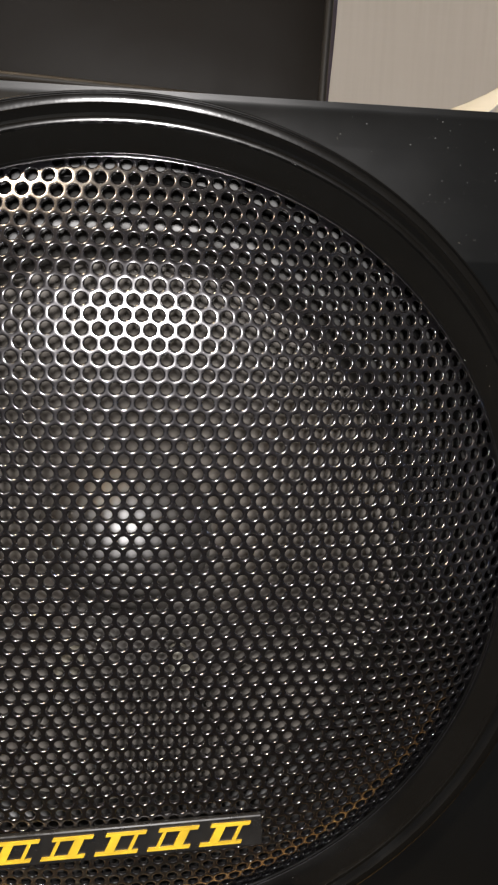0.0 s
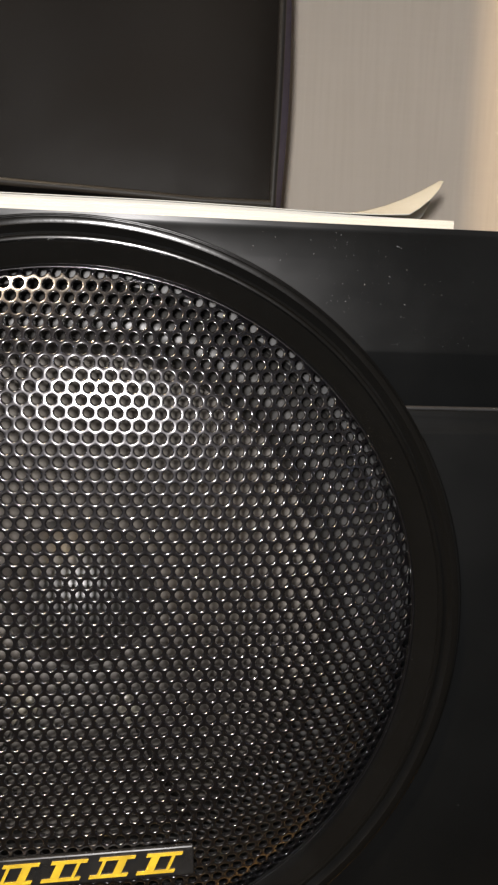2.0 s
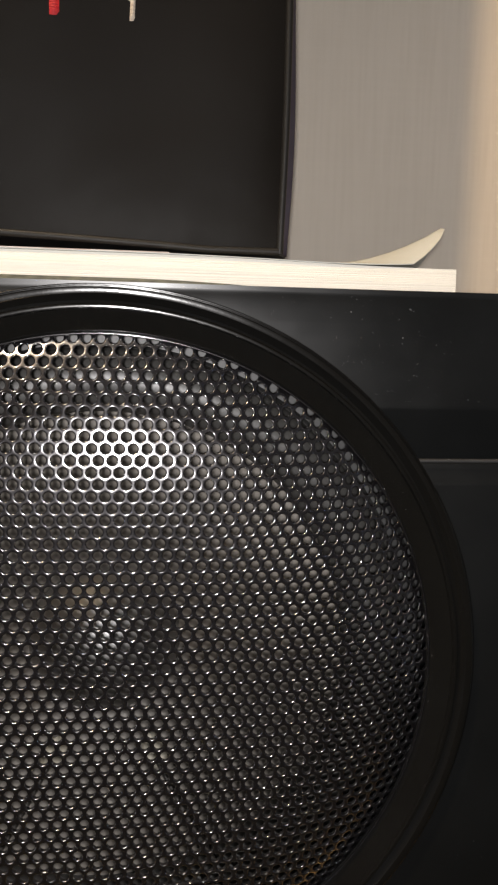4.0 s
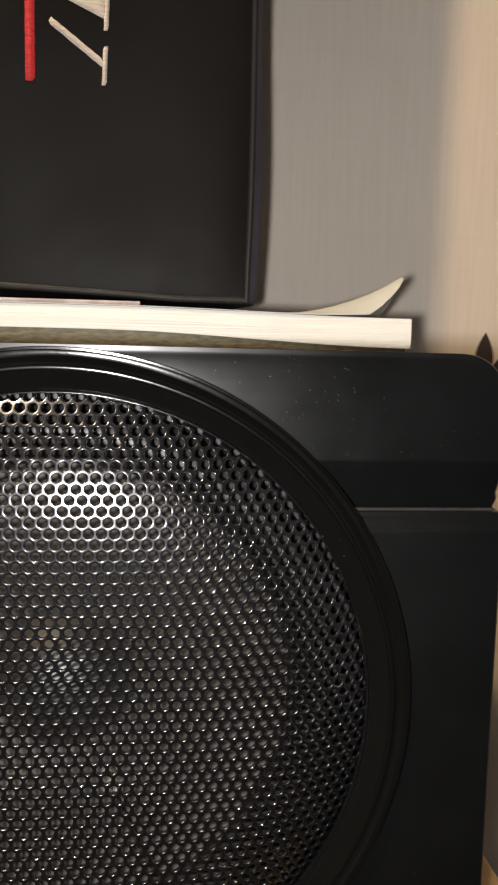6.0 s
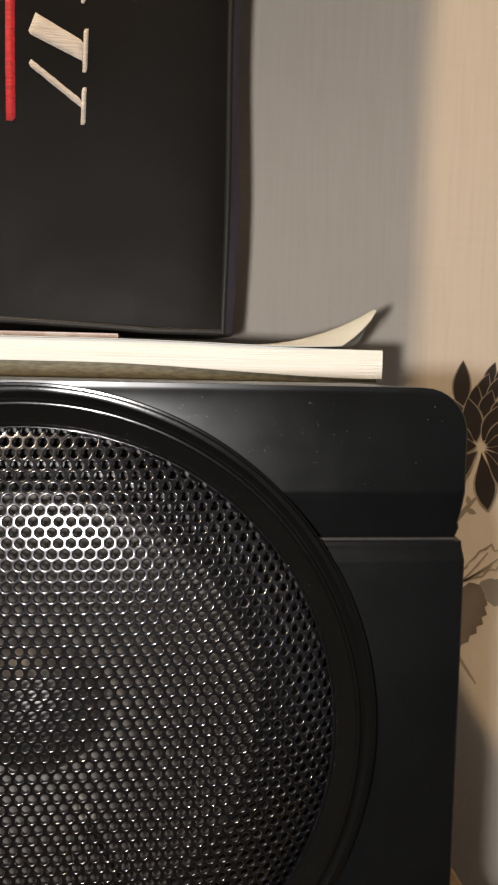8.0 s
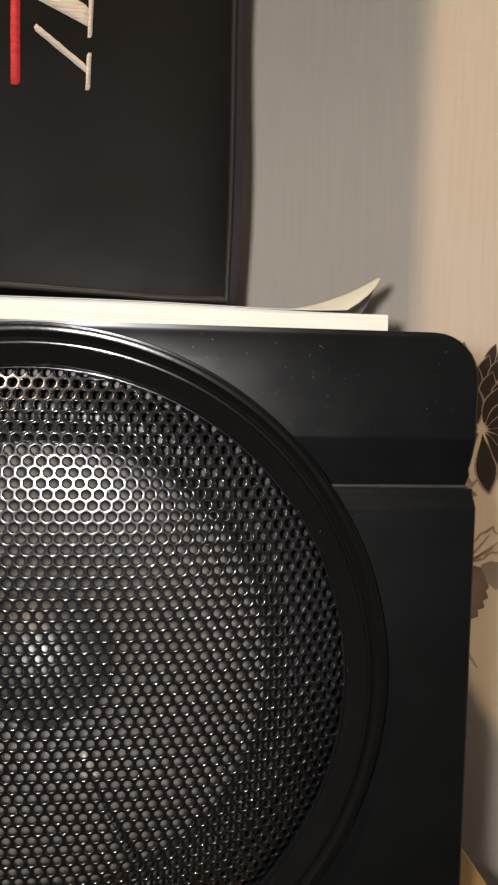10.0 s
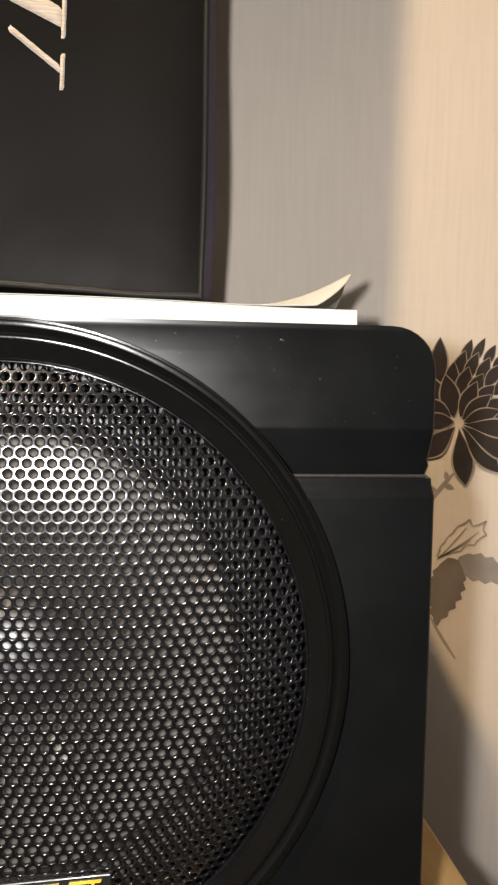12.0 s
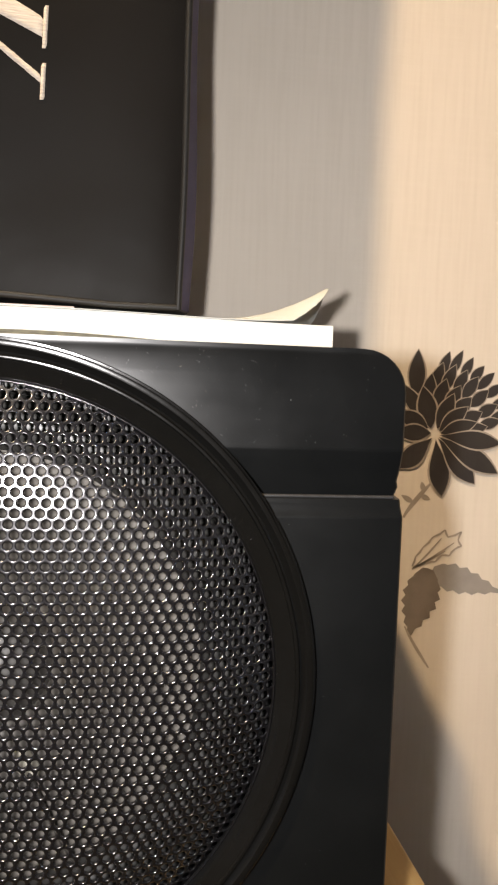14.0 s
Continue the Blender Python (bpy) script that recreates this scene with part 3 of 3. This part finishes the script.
part("front_cover", bm, paper_cover, book, "cream cover with curled corner", smooth=60)

# a printed leaflet between book and bag
leaflet = part("leaflet", sheet(lambda x, y: 0, 0.0024, 6, 3, 0.0885, 0.122, -0.05, 0.0145), leaflet_print)
leaflet.location = (0, 0, BOOK_Z + 0.0106)
tagged(leaflet, "folded grey and pink leaflet lying on the book", "leaflet")


# ---------------------------------------------------------------- the bag behind
BAG_Y = 0.0918
bag = empty("bag", (0, BAG_Y, Z0 + 0.0868))
tagged(bag, "black leatherette case with cream and red embroidery and piped edges", "bag")
BAG_L, BAG_R, BAG_H, BAG_D = -0.19, 0.0458, 0.42, 0.045


def bag_right(z):
    return BAG_R + 0.0006 * math.sin(z * 42 + 0.4) + 0.02 * max(z - 0.01, 0)


def bag_front(x, z):
    """Soft bulge of the front panel, 0 at its seams."""
    u = (x - BAG_L) / (BAG_R - BAG_L)
    v = z / BAG_H
    s = max(min(u, 1 - u, 0.12) / 0.12, 0) * max(min(v, 1 - v, 0.1) / 0.1, 0)
    wave = noise.noise(Vector((x * 16, z * 14, 3.1))) * 0.0042
    return -0.0032 * math.sqrt(max(s, 0)) + wave * s


def bag_bottom(x):
    return 0.0042 * max((0.024 - x) / 0.1, 0) ** 0.8 if x < 0.024 else 0.0


def bag_panel():
    bm = bmesh.new()
    nx, nz = 70, 100
    g = []
    for i in range(nx + 1):
        col = []
        for j in range(nz + 1):
            v = j / nz
            z = BAG_H * v
            x = BAG_L + (bag_right(z) - BAG_L) * i / nx
            z += bag_bottom(x) * (1 - v)
            col.append(bm.verts.new((x, bag_front(x, z), z)))
        g.append(col)
    for i in range(nx):
        for j in range(nz):
            bm.faces.new((g[i][j], g[i + 1][j], g[i + 1][j + 1], g[i][j + 1]))
    return bm


part("front_panel", bag_panel(), leatherette, bag, smooth=60)


def bag_side():
    bm = bmesh.new()
    n = 50
    rows = []
    for j in range(n + 1):
        z = BAG_H * j / n
        r = bag_right(z)
        rows.append([bm.verts.new(p) for p in ((r, 0.0004, z), (r + 0.0042 + 0.0006 * math.sin(z * 50), BAG_D * 0.3, z), (r, BAG_D, z), (BAG_L, BAG_D, z), (BAG_L, 0.0004, z + bag_bottom(BAG_L)))])
    for a, b in zip(rows, rows[1:]):
        for k in range(4):
            bm.faces.new((a[k], a[k + 1], b[k + 1], b[k]))
    bm.faces.new(rows[0])
    bm.faces.new(rows[-1])
    return bm


part("body", bag_side(), piping_black, bag, "black back and bottom", smooth=60)
# Added strip bowed out at the right edge, coloured like the bag's shadow.
bm = bmesh.new()
strip = []
for j in range(51):
    z = 0.0006 + (BAG_H - 0.0012) * j / 50
    r = bag_right(z) + 0.0004
    bow = 0.0042 + 0.0006 * math.sin(z * 50)
    strip.append([bm.verts.new(p) for p in ((r, 0.0012, z), (r + bow, BAG_D * 0.3, z), (r, BAG_D - 0.0006, z), (r - 0.0002, BAG_D - 0.0006, z), (r + bow - 0.0002, BAG_D * 0.3, z), (r - 0.0002, 0.0012, z))])
for a, b in zip(strip, strip[1:]):
    for k in range(6):
        bm.faces.new((a[k], a[(k + 1) % 6], b[(k + 1) % 6], b[k]))
part("shadow_strip", bm, shadow_navy, bag, "navy strip in place of the bag's bluish shadow", smooth=50)
part("piping", tube([(bag_right(BAG_H * k / 100) + 0.0002, -0.0006, BAG_H * k / 100) for k in range(101)], 0.0011), piping_black, bag, smooth=60)
part("piping", tube([(BAG_L + (BAG_R - BAG_L) * k / 60, -0.0008, 0.0006 + bag_bottom(BAG_L + (BAG_R - BAG_L) * k / 60)) for k in range(61)], 0.0011), piping_black, bag, smooth=60)


# embroidered mark, running upwards: slanted cream strokes with foot bars, and a red stripe
RZ = -0.0868  # heights below are over the speaker's centre


def thread(name, loop, mat, label):
    """A four-cornered satin stitch lying on the panel's soft surface."""
    bm = bmesh.new()
    (ax, az), (bx, bz), (cx, cz), (dx, dz) = loop
    nu = max(3, int(math.hypot(bx - ax, bz - az) / 0.0008))
    nv = max(4, int(math.hypot(dx - ax, dz - az) / 0.0012))
    g = []
    for i in range(nu + 1):
        col = []
        for j in range(nv + 1):
            u, v = i / nu, j / nv
            x = (ax * (1 - u) + bx * u) * (1 - v) + (dx * (1 - u) + cx * u) * v
            z = (az * (1 - u) + bz * u) * (1 - v) + (dz * (1 - u) + cz * u) * v + RZ
            rim = i in (0, nu) or j in (0, nv)
            jig = 0.00012 * noise.noise(Vector((x * 1500, z * 1500, 1.7)))
            col.append(bm.verts.new((x + (jig if rim else 0), bag_front(x, z) - (-0.0002 if rim else 0.0006), z + (jig if rim else 0))))
        g.append(col)
    for i in range(nu):
        for j in range(nv):
            bm.faces.new((g[i][j], g[i + 1][j], g[i + 1][j + 1], g[i][j + 1]))
    return part(name, bm, mat, bag, label, smooth=80)


thread("red_stripe", [(-0.0180, 0.1460), (-0.0149, 0.1460), (-0.0149, 0.29), (-0.0180, 0.29)], red_thread, "red embroidered stripe")
for k in range(4):
    s = 0.034 * k
    thread("foot_bar", [(0.0031, 0.1464 + s), (0.0047, 0.1464 + s), (0.0051, 0.1575 + s), (0.0035, 0.1575 + s)], cream_thread, "cream embroidered bar")
    thread("foot_bar", [(0.0036, 0.1610 + s), (0.0052, 0.1610 + s), (0.0056, 0.1740 + s), (0.0040, 0.1740 + s)], cream_thread, "cream embroidered bar")
    thread("slanted_stroke", [(0.0037, 0.1510 + s), (0.0040, 0.1536 + s), (-0.0108, 0.1640 + s), (-0.0120, 0.1622 + s)], cream_thread, "cream embroidered slanted stroke")
    thread("slanted_stroke", [(0.0040, 0.1642 + s), (0.0043, 0.1702 + s), (-0.0096, 0.1772 + s), (-0.0120, 0.1708 + s)], cream_thread, "cream embroidered slanted stroke")


# ---------------------------------------------------------------- dust
def dust():
    """Specks and lint on the cabinet's front and trim."""
    rnd = random.Random(5)
    bm = bmesh.new()

    def speck(x, z, y, r):
        d = [bm.verts.new((x + r * rnd.uniform(0.6, 1.2) * math.cos(a), y - rnd.uniform(0, r), z + r * rnd.uniform(0.6, 1.2) * math.sin(a)))
             for a in (0.3, 1.6, 2.9, 4.1, 5.2)]
        top = bm.verts.new((x, y - r, z))
        for k in range(5):
            bm.faces.new((d[k], d[(k + 1) % 5], top))

    while len(bm.verts) < 6 * 190:
        x, z = rnd.uniform(0.0, 0.089), rnd.uniform(-0.06, 0.0715)
        r = math.hypot(x, z)
        size = rnd.choice((0.00002, 0.00002, 0.00003, 0.00003, 0.00005, 0.00007))
        if r > 0.0735 and (z > 0.052 or (z < 0.036 and rnd.random() < 0.025)):
            if z > 0.052 and rnd.random() < max(0.1, 1 - abs(x - 0.05) / 0.03) + 0.15:
                speck(x, z, -0.00003, size)
            elif z <= 0.036:
                speck(x, z, 0.0006, size)
        elif 0.064 < r < 0.068 and rnd.random() < 0.12:
            speck(x, z, -0.0005, size)
    return bm


specks = part("dust", dust(), dust_white)
specks.location = (0, 0, Z0)
tagged(specks, "fine pale dust specks on the black plastic", "dust", kind="stuff")
